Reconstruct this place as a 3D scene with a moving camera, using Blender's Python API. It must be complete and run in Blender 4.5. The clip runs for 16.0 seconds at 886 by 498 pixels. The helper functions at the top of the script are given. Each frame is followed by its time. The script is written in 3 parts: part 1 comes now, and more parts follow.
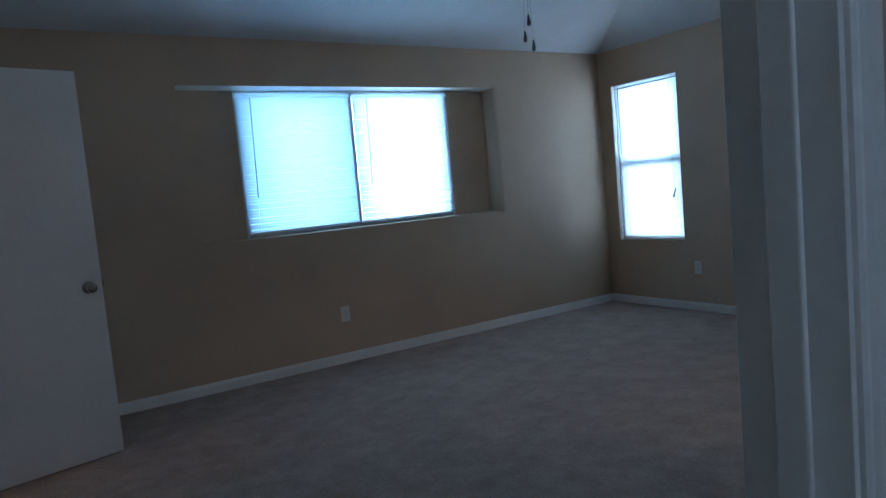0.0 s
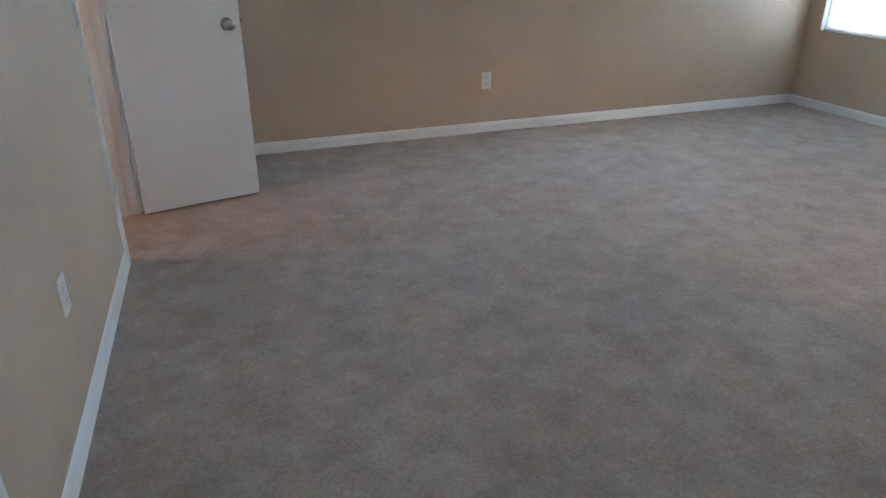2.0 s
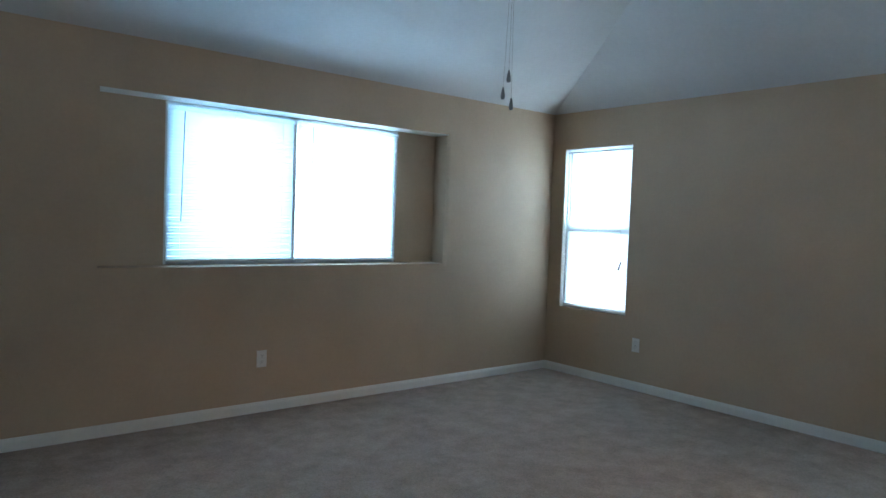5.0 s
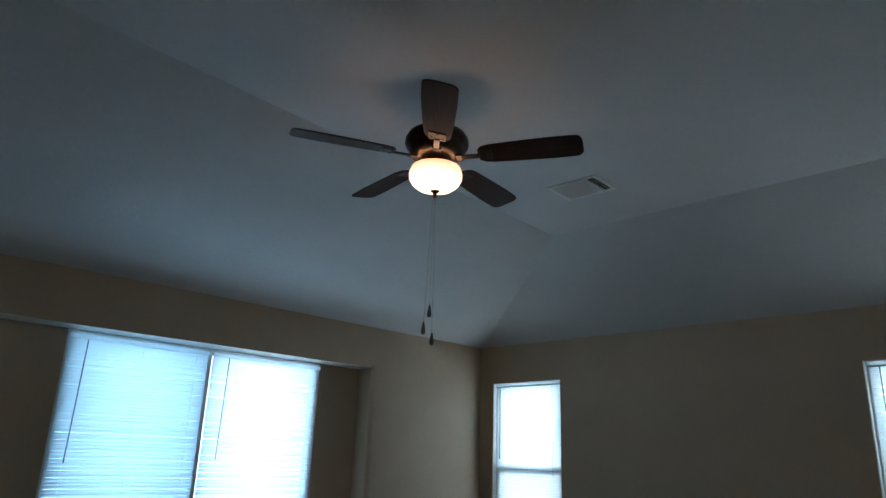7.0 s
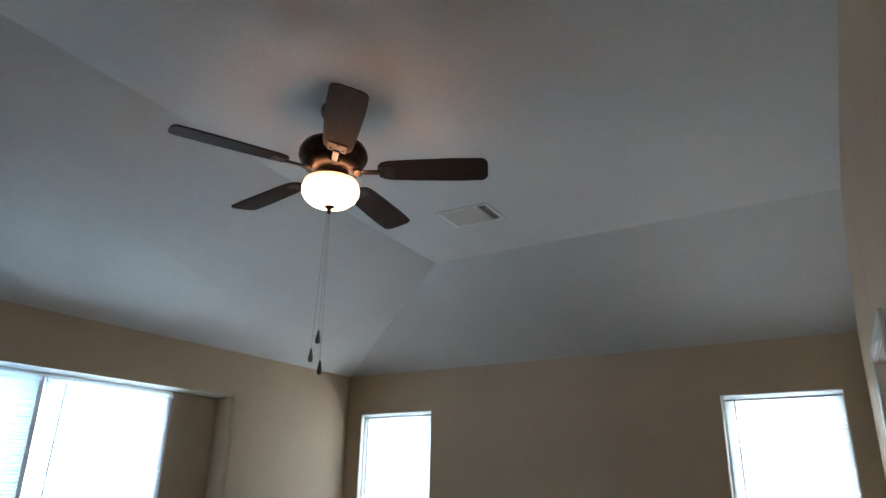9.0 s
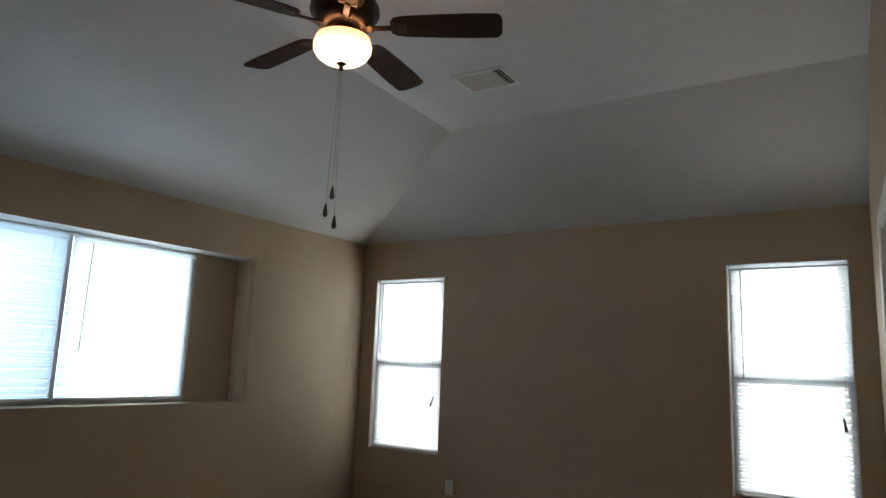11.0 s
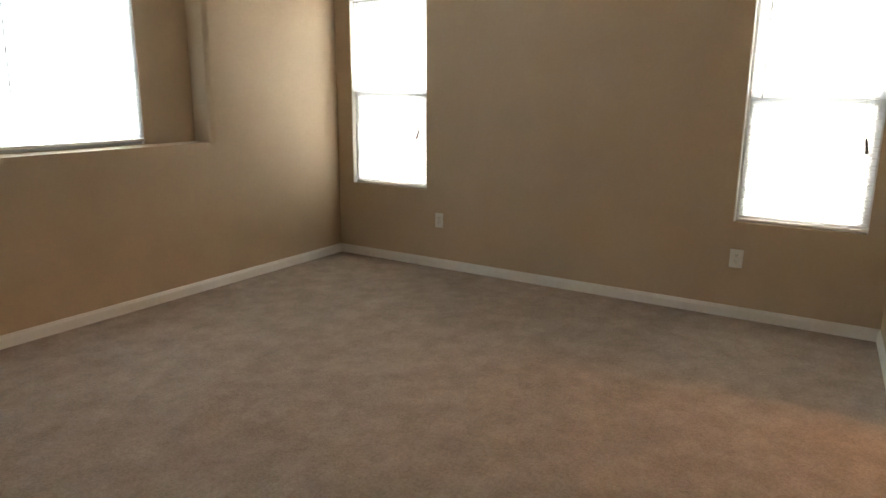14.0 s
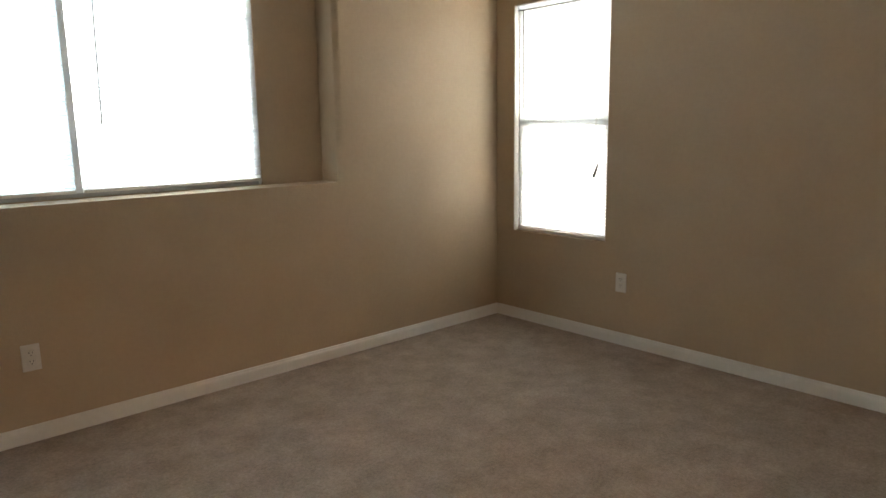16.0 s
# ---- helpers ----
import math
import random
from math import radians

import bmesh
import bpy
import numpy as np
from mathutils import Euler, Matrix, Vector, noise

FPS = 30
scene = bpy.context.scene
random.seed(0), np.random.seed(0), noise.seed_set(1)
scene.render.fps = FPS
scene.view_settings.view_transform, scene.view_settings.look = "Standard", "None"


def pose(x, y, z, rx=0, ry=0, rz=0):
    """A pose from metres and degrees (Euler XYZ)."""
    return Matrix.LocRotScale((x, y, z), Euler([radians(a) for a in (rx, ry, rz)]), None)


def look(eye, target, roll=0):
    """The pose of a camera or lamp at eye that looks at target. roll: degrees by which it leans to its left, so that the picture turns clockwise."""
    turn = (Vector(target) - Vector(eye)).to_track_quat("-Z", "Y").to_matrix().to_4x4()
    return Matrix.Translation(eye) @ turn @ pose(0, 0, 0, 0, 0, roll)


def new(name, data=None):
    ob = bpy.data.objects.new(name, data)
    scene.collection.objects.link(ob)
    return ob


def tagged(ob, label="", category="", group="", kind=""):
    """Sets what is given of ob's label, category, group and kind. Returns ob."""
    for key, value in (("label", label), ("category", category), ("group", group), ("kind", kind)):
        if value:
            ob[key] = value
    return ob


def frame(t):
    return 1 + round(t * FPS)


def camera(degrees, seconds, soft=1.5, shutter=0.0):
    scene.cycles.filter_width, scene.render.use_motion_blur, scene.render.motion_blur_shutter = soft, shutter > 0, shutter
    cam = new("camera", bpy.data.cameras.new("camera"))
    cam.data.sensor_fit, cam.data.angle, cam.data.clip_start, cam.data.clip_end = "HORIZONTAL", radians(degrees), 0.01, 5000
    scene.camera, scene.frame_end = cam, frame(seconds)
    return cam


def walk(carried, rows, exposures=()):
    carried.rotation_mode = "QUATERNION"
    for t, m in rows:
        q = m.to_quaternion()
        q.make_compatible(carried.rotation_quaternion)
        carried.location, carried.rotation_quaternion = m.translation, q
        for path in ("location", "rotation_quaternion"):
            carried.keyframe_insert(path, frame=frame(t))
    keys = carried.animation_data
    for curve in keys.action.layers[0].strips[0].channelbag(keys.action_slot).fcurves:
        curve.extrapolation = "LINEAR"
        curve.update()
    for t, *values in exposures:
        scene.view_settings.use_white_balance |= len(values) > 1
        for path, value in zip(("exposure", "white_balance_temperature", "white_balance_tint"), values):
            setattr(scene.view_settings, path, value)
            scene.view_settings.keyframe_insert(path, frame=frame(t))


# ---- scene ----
cam = camera(66.0, 16.0)
PATH = [
    (0, (-5.021, -4.744, 1.261), (-3.939, -3.071, 1.086), -5.1),
    (0.5, (-4.950, -4.608, 1.286), (-3.954, -2.890, 1.053), -3.4),
    (1, (-4.864, -4.598, 1.272), (-4.086, -2.785, 0.947), -3.4),
    (1.5, (-4.843, -4.545, 1.284), (-4.217, -2.711, 0.79), -2.0),
    (2, (-4.915, -4.468, 1.323), (-4.268, -2.771, 0.485), 0.2),
    (2.5, (-4.974, -4.412, 1.29), (-4.247, -2.829, 0.307), 2.0),
    (3, (-4.989, -4.45, 1.315), (-4.206, -2.94, 0.263), 2.3),
    (3.5, (-4.939, -4.463, 1.366), (-4.05, -2.938, 0.426), 2.5),
    (4, (-4.93, -4.41, 1.38), (-3.818, -2.839, 0.836), 3.0),
    (4.2, (-4.925, -4.41, 1.38), (-3.754, -2.845, 0.957), 2.7),
    (6.3, (-4.827, -4.38, 1.363), (-3.49, -2.93, 1.693), 1.1),
    (6.5, (-4.816, -4.377, 1.367), (-3.476, -2.951, 1.781), 1.5),
    (7, (-4.76, -4.327, 1.417), (-3.428, -2.956, 2.003), 2.1),
    (7.5, (-4.734, -4.172, 1.455), (-3.253, -3.009, 2.128), 0.4),
    (8, (-4.715, -4.12, 1.469), (-3.134, -3.111, 2.165), 0.3),
    (8.5, (-4.706, -4.129, 1.475), (-3.134, -3.125, 2.197), 2.1),
    (8.7, (-4.712, -4.118, 1.465), (-3.146, -3.100, 2.165), 1.6),
    (10.8, (-4.759, -4.062, 1.411), (-3.162, -2.957, 1.888), 2.2),
    (11, (-4.736, -4.135, 1.36), (-3.113, -3.015, 1.691), 2.2),
    (11.5, (-4.805, -4.014, 1.394), (-3.1, -2.979, 1.254), 2.5),
    (12, (-4.8, -4.017, 1.393), (-3.098, -3.021, 1.06), 2.1),
    (12.5, (-4.76, -4.047, 1.392), (-3.087, -3.041, 0.958), 1.6),
    (13, (-4.699, -4.035, 1.402), (-3.056, -3.003, 0.918), 1.0),
    (13.5, (-4.552, -3.938, 1.375), (-2.932, -2.879, 0.872), 0.6),
    (14, (-4.382, -3.868, 1.382), (-2.744, -2.814, 0.927), 0.3),
    (14.5, (-4.144, -3.74, 1.369), (-2.508, -2.669, 0.947), -0.5),
    (15, (-3.929, -3.607, 1.367), (-2.291, -2.546, 0.931), -1.4),
    (15.5, (-3.612, -3.546, 1.355), (-2.081, -2.324, 0.955), -2.3),
    (16, (-3.444, -3.251, 1.325), (-2.126, -1.789, 0.971), -0.9),
]
EXPOSURES = [
    (0.0, 0.12, 4800, 9), (0.5, 0.13, 4800, 9), (1.0, 0.68, 5130, 11), (1.5, 1.01, 5420, 12), (2.0, 2.00, 5500, 11), (2.5, 2.63, 5630, 10),
    (3.0, 2.83, 5650, 10), (3.5, 2.91, 5680, 10), (4.0, 2.58, 5600, 9), (6.3, -0.69, 5280, 4), (6.6, -0.61, 5360, 4), (7.0, -0.42, 5600, 5), (7.5, -0.01, 5940, 7), (8.0, 0.32, 6200, 10),
    (8.5, 0.55, 6380, 13), (11.0, 0.00, 7200, 17), (11.5, 0.12, 7700, 19), (12.0, 0.44, 8050, 19), (12.5, 0.83, 8320, 20), (13.0, 1.02, 8500, 21), (13.5, 1.25, 8650, 21), (14.0, 1.29, 8750, 21), (15.0, 1.24, 8750, 21), (15.5, 1.25, 8750, 21), (16.0, 1.02, 8650, 21),
]
walk(cam, [(t, look(eye, target, roll)) for t, eye, target, roll in PATH], EXPOSURES)

# ---- light: daylight behind the blinds, warm lamps inside ----
world = bpy.data.worlds.new("world")
scene.world = world
world.use_nodes = True
sky = world.node_tree.nodes.new("ShaderNodeTexSky")
sky.sky_type, sky.sun_disc = "NISHITA", False
sky.sun_elevation, sky.sun_rotation = radians(50), radians(200)
world.node_tree.links.new(sky.outputs[0], world.node_tree.nodes["Background"].inputs[0])
world.node_tree.nodes["Background"].inputs[1].default_value = 0.08

DAY = 9.0       # glow of the bright hazy sky outside the windows
FAN_GLOW = 35.0  # bulbs in the bowl of the fan light
BOWL_GLOW = 5.0  # the frosted bowl itself
BATH_GLOW = 27.0
CLOSET_GLOW = 8.5
DAY_EAST = 11.0   # the same haze on the brighter, eastern side
HALL_FILL_GLOW = 5.5    # glow of the unseen panel added behind the hall


# ---- materials ----
def material(name, color, rough=0.6, metal=0.0, spec=0.5):
    m = bpy.data.materials.new(name)
    m.use_nodes = True
    b = m.node_tree.nodes["Principled BSDF"]
    b.inputs["Base Color"].default_value = (*color, 1)
    b.inputs["Roughness"].default_value = rough
    b.inputs["Metallic"].default_value = metal
    b.inputs["Specular IOR Level"].default_value = spec
    return m


def noise_at(m, scale, detail=4, rough=0.6, stretch=(1, 1, 1), shift=0.0):
    n, l = m.node_tree.nodes, m.node_tree.links
    tc, mp, t = n.new("ShaderNodeTexCoord"), n.new("ShaderNodeMapping"), n.new("ShaderNodeTexNoise")
    mp.inputs["Scale"].default_value = stretch
    mp.inputs["Location"].default_value = (shift, shift * 0.7, shift * 0.3)
    t.inputs["Scale"].default_value, t.inputs["Detail"].default_value = scale, detail
    t.inputs["Roughness"].default_value = rough
    l.new(tc.outputs["Object"], mp.inputs["Vector"])
    l.new(mp.outputs["Vector"], t.inputs["Vector"])
    return t.outputs["Fac"]


def ramp(m, fac, lo, hi, a=0.35, b=0.65):
    r = m.node_tree.nodes.new("ShaderNodeValToRGB")
    r.color_ramp.elements[0].position, r.color_ramp.elements[1].position = a, b
    r.color_ramp.elements[0].color, r.color_ramp.elements[1].color = (*lo, 1), (*hi, 1)
    m.node_tree.links.new(fac, r.inputs[0])
    return r.outputs["Color"]


def times(m, a, b):
    x = m.node_tree.nodes.new("ShaderNodeMixRGB")
    x.blend_type, x.inputs[0].default_value = "MULTIPLY", 1.0
    m.node_tree.links.new(a, x.inputs[1])
    m.node_tree.links.new(b, x.inputs[2])
    return x.outputs[0]


def bump(m, fac, strength, distance=0.01):
    n, l = m.node_tree.nodes, m.node_tree.links
    b, p = n.new("ShaderNodeBump"), n["Principled BSDF"]
    b.inputs["Strength"].default_value, b.inputs["Distance"].default_value = strength, distance
    l.new(fac, b.inputs["Height"])
    if p.inputs["Normal"].links:
        l.new(p.inputs["Normal"].links[0].from_socket, b.inputs["Normal"])
    l.new(b.outputs[0], p.inputs["Normal"])


def base(m, socket, slot="Base Color"):
    m.node_tree.links.new(socket, m.node_tree.nodes["Principled BSDF"].inputs[slot])


def painted(name, color, rough, grain=90, relief=0.25, mottle=0.06):
    m = material(name, color, rough)
    lo, hi = [c * (1 - mottle) for c in color], [min(1, c * (1 + mottle)) for c in color]
    big = ramp(m, noise_at(m, 1.3, 5), lo, hi)
    fine = ramp(m, noise_at(m, 40, 3, shift=3), (0.96,) * 3, (1.0,) * 3)
    base(m, times(m, big, fine))
    bump(m, noise_at(m, grain, 3, 0.55), relief, 0.004)
    return m


TAN = painted("tan_wall_paint", (0.516, 0.396, 0.276), 0.62, 85, 0.35)
WHITE_CEIL = painted("white_ceiling_texture", (0.61, 0.61, 0.605), 0.85, 45, 0.5, 0.04)
TRIM = painted("white_trim_paint", (0.78, 0.78, 0.75), 0.35, 30, 0.05, 0.03)
DOOR_PAINT = painted("white_door_paint", (0.74, 0.73, 0.69), 0.3, 22, 0.06, 0.04)
HALL = painted("pale_inner_wall_paint", (0.55, 0.47, 0.36), 0.7, 80, 0.3)
PLASTIC = painted("white_plastic", (0.76, 0.75, 0.72), 0.4, 60, 0.03, 0.02)
VINYL = painted("white_vinyl", (0.8, 0.81, 0.82), 0.35, 40, 0.03, 0.02)
GREY_METAL = material("grey_aluminium", (0.42, 0.44, 0.47), 0.45, 0.6)
# near-black colour standing in for shade inside the duct and outlet holes
HOLE_SHADE = material("painted_hole_shade", (0.02, 0.02, 0.02), 0.9)
TASSEL = material("dark_plastic_pull", (0.12, 0.12, 0.13), 0.4)
WAND = material("smoky_clear_plastic_wand", (0.26, 0.28, 0.28), 0.25)
CORD = material("white_cord", (0.7, 0.7, 0.68), 0.8)
CHROME = material("brushed_nickel", (0.40, 0.38, 0.36), 0.24, 1.0)
bump(CHROME, noise_at(CHROME, 180, 2, stretch=(1, 1, 8)), 0.08, 0.001)
CHAIN = material("antique_brass_chain", (0.18, 0.13, 0.08), 0.4, 0.9)

CARPET = material("beige_carpet", (0.4, 0.35, 0.3), 0.95, 0, 0.15)
patch = ramp(CARPET, noise_at(CARPET, 5.5, 2.5, 0.6), (0.336, 0.280, 0.238), (0.414, 0.343, 0.291), 0.32, 0.68)
tread = ramp(CARPET, noise_at(CARPET, 11, 2.0, 0.5, (1.0, 1.0, 1.0), 5), (0.93, 0.93, 0.93), (1.04, 1.04, 1.04), 0.36, 0.62)
tuft = ramp(CARPET, noise_at(CARPET, 95, 4, 0.8, shift=9), (0.74, 0.73, 0.72), (1.14, 1.14, 1.14), 0.33, 0.67)
base(CARPET, times(CARPET, times(CARPET, patch, tread), tuft))
bump(CARPET, noise_at(CARPET, 95, 4, 0.8, shift=9), 0.22, 0.006)
bump(CARPET, noise_at(CARPET, 11, 2.0, 0.5, (1.0, 1.0, 1.0), 5), 0.06, 0.015)

BRONZE = material("oil_rubbed_bronze", (0.035, 0.026, 0.02), 0.38, 0.75)
base(BRONZE, ramp(BRONZE, noise_at(BRONZE, 22, 4), (0.022, 0.016, 0.012), (0.06, 0.042, 0.028)))
WALNUT = material("dark_walnut_blade", (0.06, 0.025, 0.015), 0.6, 0, 0.15)
base(WALNUT, ramp(WALNUT, noise_at(WALNUT, 9, 8, 0.7, (1.2, 14, 14)), (0.014, 0.006, 0.004), (0.055, 0.022, 0.013), 0.3, 0.7))
bump(WALNUT, noise_at(WALNUT, 9, 8, 0.7, (1.2, 14, 14)), 0.1, 0.002)


def bowl_material():
    """Frosted amber glass that glows itself; the hot bottom is a colour ramp by height."""
    m = material("frosted_alabaster_bowl", (0.80, 0.62, 0.46), 0.3)
    n, l = m.node_tree.nodes, m.node_tree.links
    tc, sp, mr = n.new("ShaderNodeTexCoord"), n.new("ShaderNodeSeparateXYZ"), n.new("ShaderNodeMapRange")
    mr.inputs[1].default_value, mr.inputs[2].default_value = -0.325, -0.408
    l.new(tc.outputs["Object"], sp.inputs[0])
    l.new(sp.outputs["Z"], mr.inputs[0])
    glow = ramp(m, mr.outputs[0], (0.50, 0.235, 0.115), (1.0, 0.66, 0.40), 0.0, 1.0)
    cloud = ramp(m, noise_at(m, 14, 4), (0.88, 0.85, 0.82), (1.0, 1.0, 1.0))
    base(m, times(m, glow, cloud), "Emission Color")
    n["Principled BSDF"].inputs["Emission Strength"].default_value = BOWL_GLOW
    return m


GLOW_GLASS = bowl_material()


def lamp_glass(name, strength, tone=(1.0, 0.63, 0.35)):
    m = material(name, (0.9, 0.85, 0.8), 0.4)
    base(m, ramp(m, noise_at(m, 8), [c * 0.96 for c in tone], tone), "Emission Color")
    m.node_tree.nodes["Principled BSDF"].inputs["Emission Strength"].default_value = strength
    return m


def slat_material():
    m = material("translucent_white_slat", (0.9, 0.91, 0.92), 0.45)
    n, l = m.node_tree.nodes, m.node_tree.links
    tr, mx = n.new("ShaderNodeBsdfTranslucent"), n.new("ShaderNodeMixShader")
    tr.inputs[0].default_value = (0.92, 0.97, 1.0, 1)
    mx.inputs[0].default_value = 0.75
    l.new(n["Principled BSDF"].outputs[0], mx.inputs[1])
    l.new(tr.outputs[0], mx.inputs[2])
    l.new(mx.outputs[0], n["Material Output"].inputs[0])
    return m


SLAT = slat_material()


def glass_material():
    m = material("window_glass", (1, 1, 1), 0.02)
    p = m.node_tree.nodes["Principled BSDF"]
    p.inputs["Transmission Weight"].default_value = 1.0
    p.inputs["IOR"].default_value = 1.01
    return m


GLASS = glass_material()


def screen_material(openness, tint):
    """Dark woven insect screen, mostly open; also the sheer sheet added for dimming."""
    m = material("tinted_screen_mesh", (0.05, 0.07, 0.09), 0.8)
    n, l = m.node_tree.nodes, m.node_tree.links
    tp, mx = n.new("ShaderNodeBsdfTransparent"), n.new("ShaderNodeMixShader")
    tp.inputs[0].default_value = tint
    mx.inputs[0].default_value = openness
    l.new(n["Principled BSDF"].outputs[0], mx.inputs[1])
    l.new(tp.outputs[0], mx.inputs[2])
    l.new(mx.outputs[0], n["Material Output"].inputs[0])
    return m


SCREEN = screen_material(0.68, (0.78, 0.92, 1.0, 1))
SCREEN_FINE = screen_material(0.70, (0.93, 0.98, 1.0, 1))
DIMMING_SHEET = screen_material(0.86, (0.90, 0.97, 1.0, 1))


def outdoors_material(strength, low=(0.62, 0.72, 0.80, 1), high=(0.88, 0.96, 1.0, 1)):
    """Bright haze over pale roofs and walls; also colours the panel added behind the hall."""
    m = bpy.data.materials.new("bright_outdoor_haze")
    m.use_nodes = True
    n, l = m.node_tree.nodes, m.node_tree.links
    n.remove(n["Principled BSDF"])
    e, tc, sp, r = n.new("ShaderNodeEmission"), n.new("ShaderNodeTexCoord"), n.new("ShaderNodeSeparateXYZ"), n.new("ShaderNodeValToRGB")
    l.new(tc.outputs["Object"], sp.inputs[0])
    mr = n.new("ShaderNodeMapRange")
    mr.inputs[1].default_value, mr.inputs[2].default_value = 0.0, 3.0
    l.new(sp.outputs["Z"], mr.inputs[0])
    l.new(mr.outputs[0], r.inputs[0])
    r.color_ramp.elements[0].position, r.color_ramp.elements[0].color = 0.38, low
    r.color_ramp.elements[1].position, r.color_ramp.elements[1].color = 0.50, high
    l.new(r.outputs[0], e.inputs[0])
    e.inputs[1].default_value = strength
    l.new(e.outputs[0], n["Material Output"].inputs[0])
    return m


OUTDOORS = outdoors_material(DAY)
OUTDOORS_EAST = outdoors_material(DAY_EAST, (0.78, 0.76, 0.74, 1), (1.0, 0.97, 0.93, 1))
HALL_FILL = outdoors_material(HALL_FILL_GLOW)


# ---- mesh helpers ----
def mesh_ob(name, bm, mat, parent=None, label="", smooth=False):
    me = bpy.data.meshes.new(name)
    bmesh.ops.recalc_face_normals(bm, faces=bm.faces)
    bm.to_mesh(me)
    bm.free()
    if smooth:
        for p in me.polygons:
            p.use_smooth = True
    me.materials.append(mat)
    ob = new(name, me)
    if parent:
        ob.parent = parent
    return tagged(ob, label)


def part(name, bm, mat, parent, label="", smooth=False):
    return mesh_ob(name, bm, mat, parent, label, smooth)


def empty(name, m, label, category, group="", kind=""):
    ob = new(name)
    ob.matrix_world = m
    return tagged(ob, label, category, group, kind)


def add_box(bm, x0, x1, y0, y1, z0, z1, bevel=0.0, m=None):
    vs = [bm.verts.new((x, y, z)) for x in (x0, x1) for y in (y0, y1) for z in (z0, z1)]
    fs = [bm.faces.new([vs[i] for i in f]) for f in
          ((0, 1, 3, 2), (4, 6, 7, 5), (0, 4, 5, 1), (2, 3, 7, 6), (0, 2, 6, 4), (1, 5, 7, 3))]
    if bevel:
        es = list({e for f in fs for e in f.edges})
        out = bmesh.ops.bevel(bm, geom=es, offset=bevel, segments=2, affect="EDGES", profile=0.5)
        vs = list({v for f in out["faces"] for v in f.verts} | {v for v in vs if v.is_valid})
    if m is not None:
        bmesh.ops.transform(bm, matrix=m, verts=vs)
    return vs


def box(x0, x1, y0, y1, z0, z1, bevel=0.0):
    bm = bmesh.new()
    add_box(bm, x0, x1, y0, y1, z0, z1, bevel)
    return bm


def lathe(profile, seg=32):
    """A turned body from (radius, height) pairs."""
    bm = bmesh.new()
    rings = []
    for r, z in profile:
        if r < 1e-5:
            rings.append([bm.verts.new((0, 0, z))])
        else:
            rings.append([bm.verts.new((r * math.cos(2 * math.pi * i / seg), r * math.sin(2 * math.pi * i / seg), z)) for i in range(seg)])
    for a, b in zip(rings, rings[1:]):
        for i in range(seg):
            j = (i + 1) % seg
            f = [a[i % len(a)], a[j % len(a)], b[j % len(b)], b[i % len(b)]]
            f = list(dict.fromkeys(f))
            if len(f) > 2:
                bm.faces.new(f)
    return bm


def extrude_profile(profile, length):
    """A moulding along +x: profile is (y, z) pairs, closed."""
    bm = bmesh.new()
    a = [bm.verts.new((0, y, z)) for y, z in profile]
    b = [bm.verts.new((length, y, z)) for y, z in profile]
    bm.faces.new(a)
    bm.faces.new(b[::-1])
    for i in range(len(a)):
        j = (i + 1) % len(a)
        bm.faces.new((a[i], b[i], b[j], a[j]))
    return bm


def frame_of(x, y, degrees):
    """A wall's own frame: u along the wall, v out of the room."""
    return pose(x, y, 0, 0, 0, degrees)


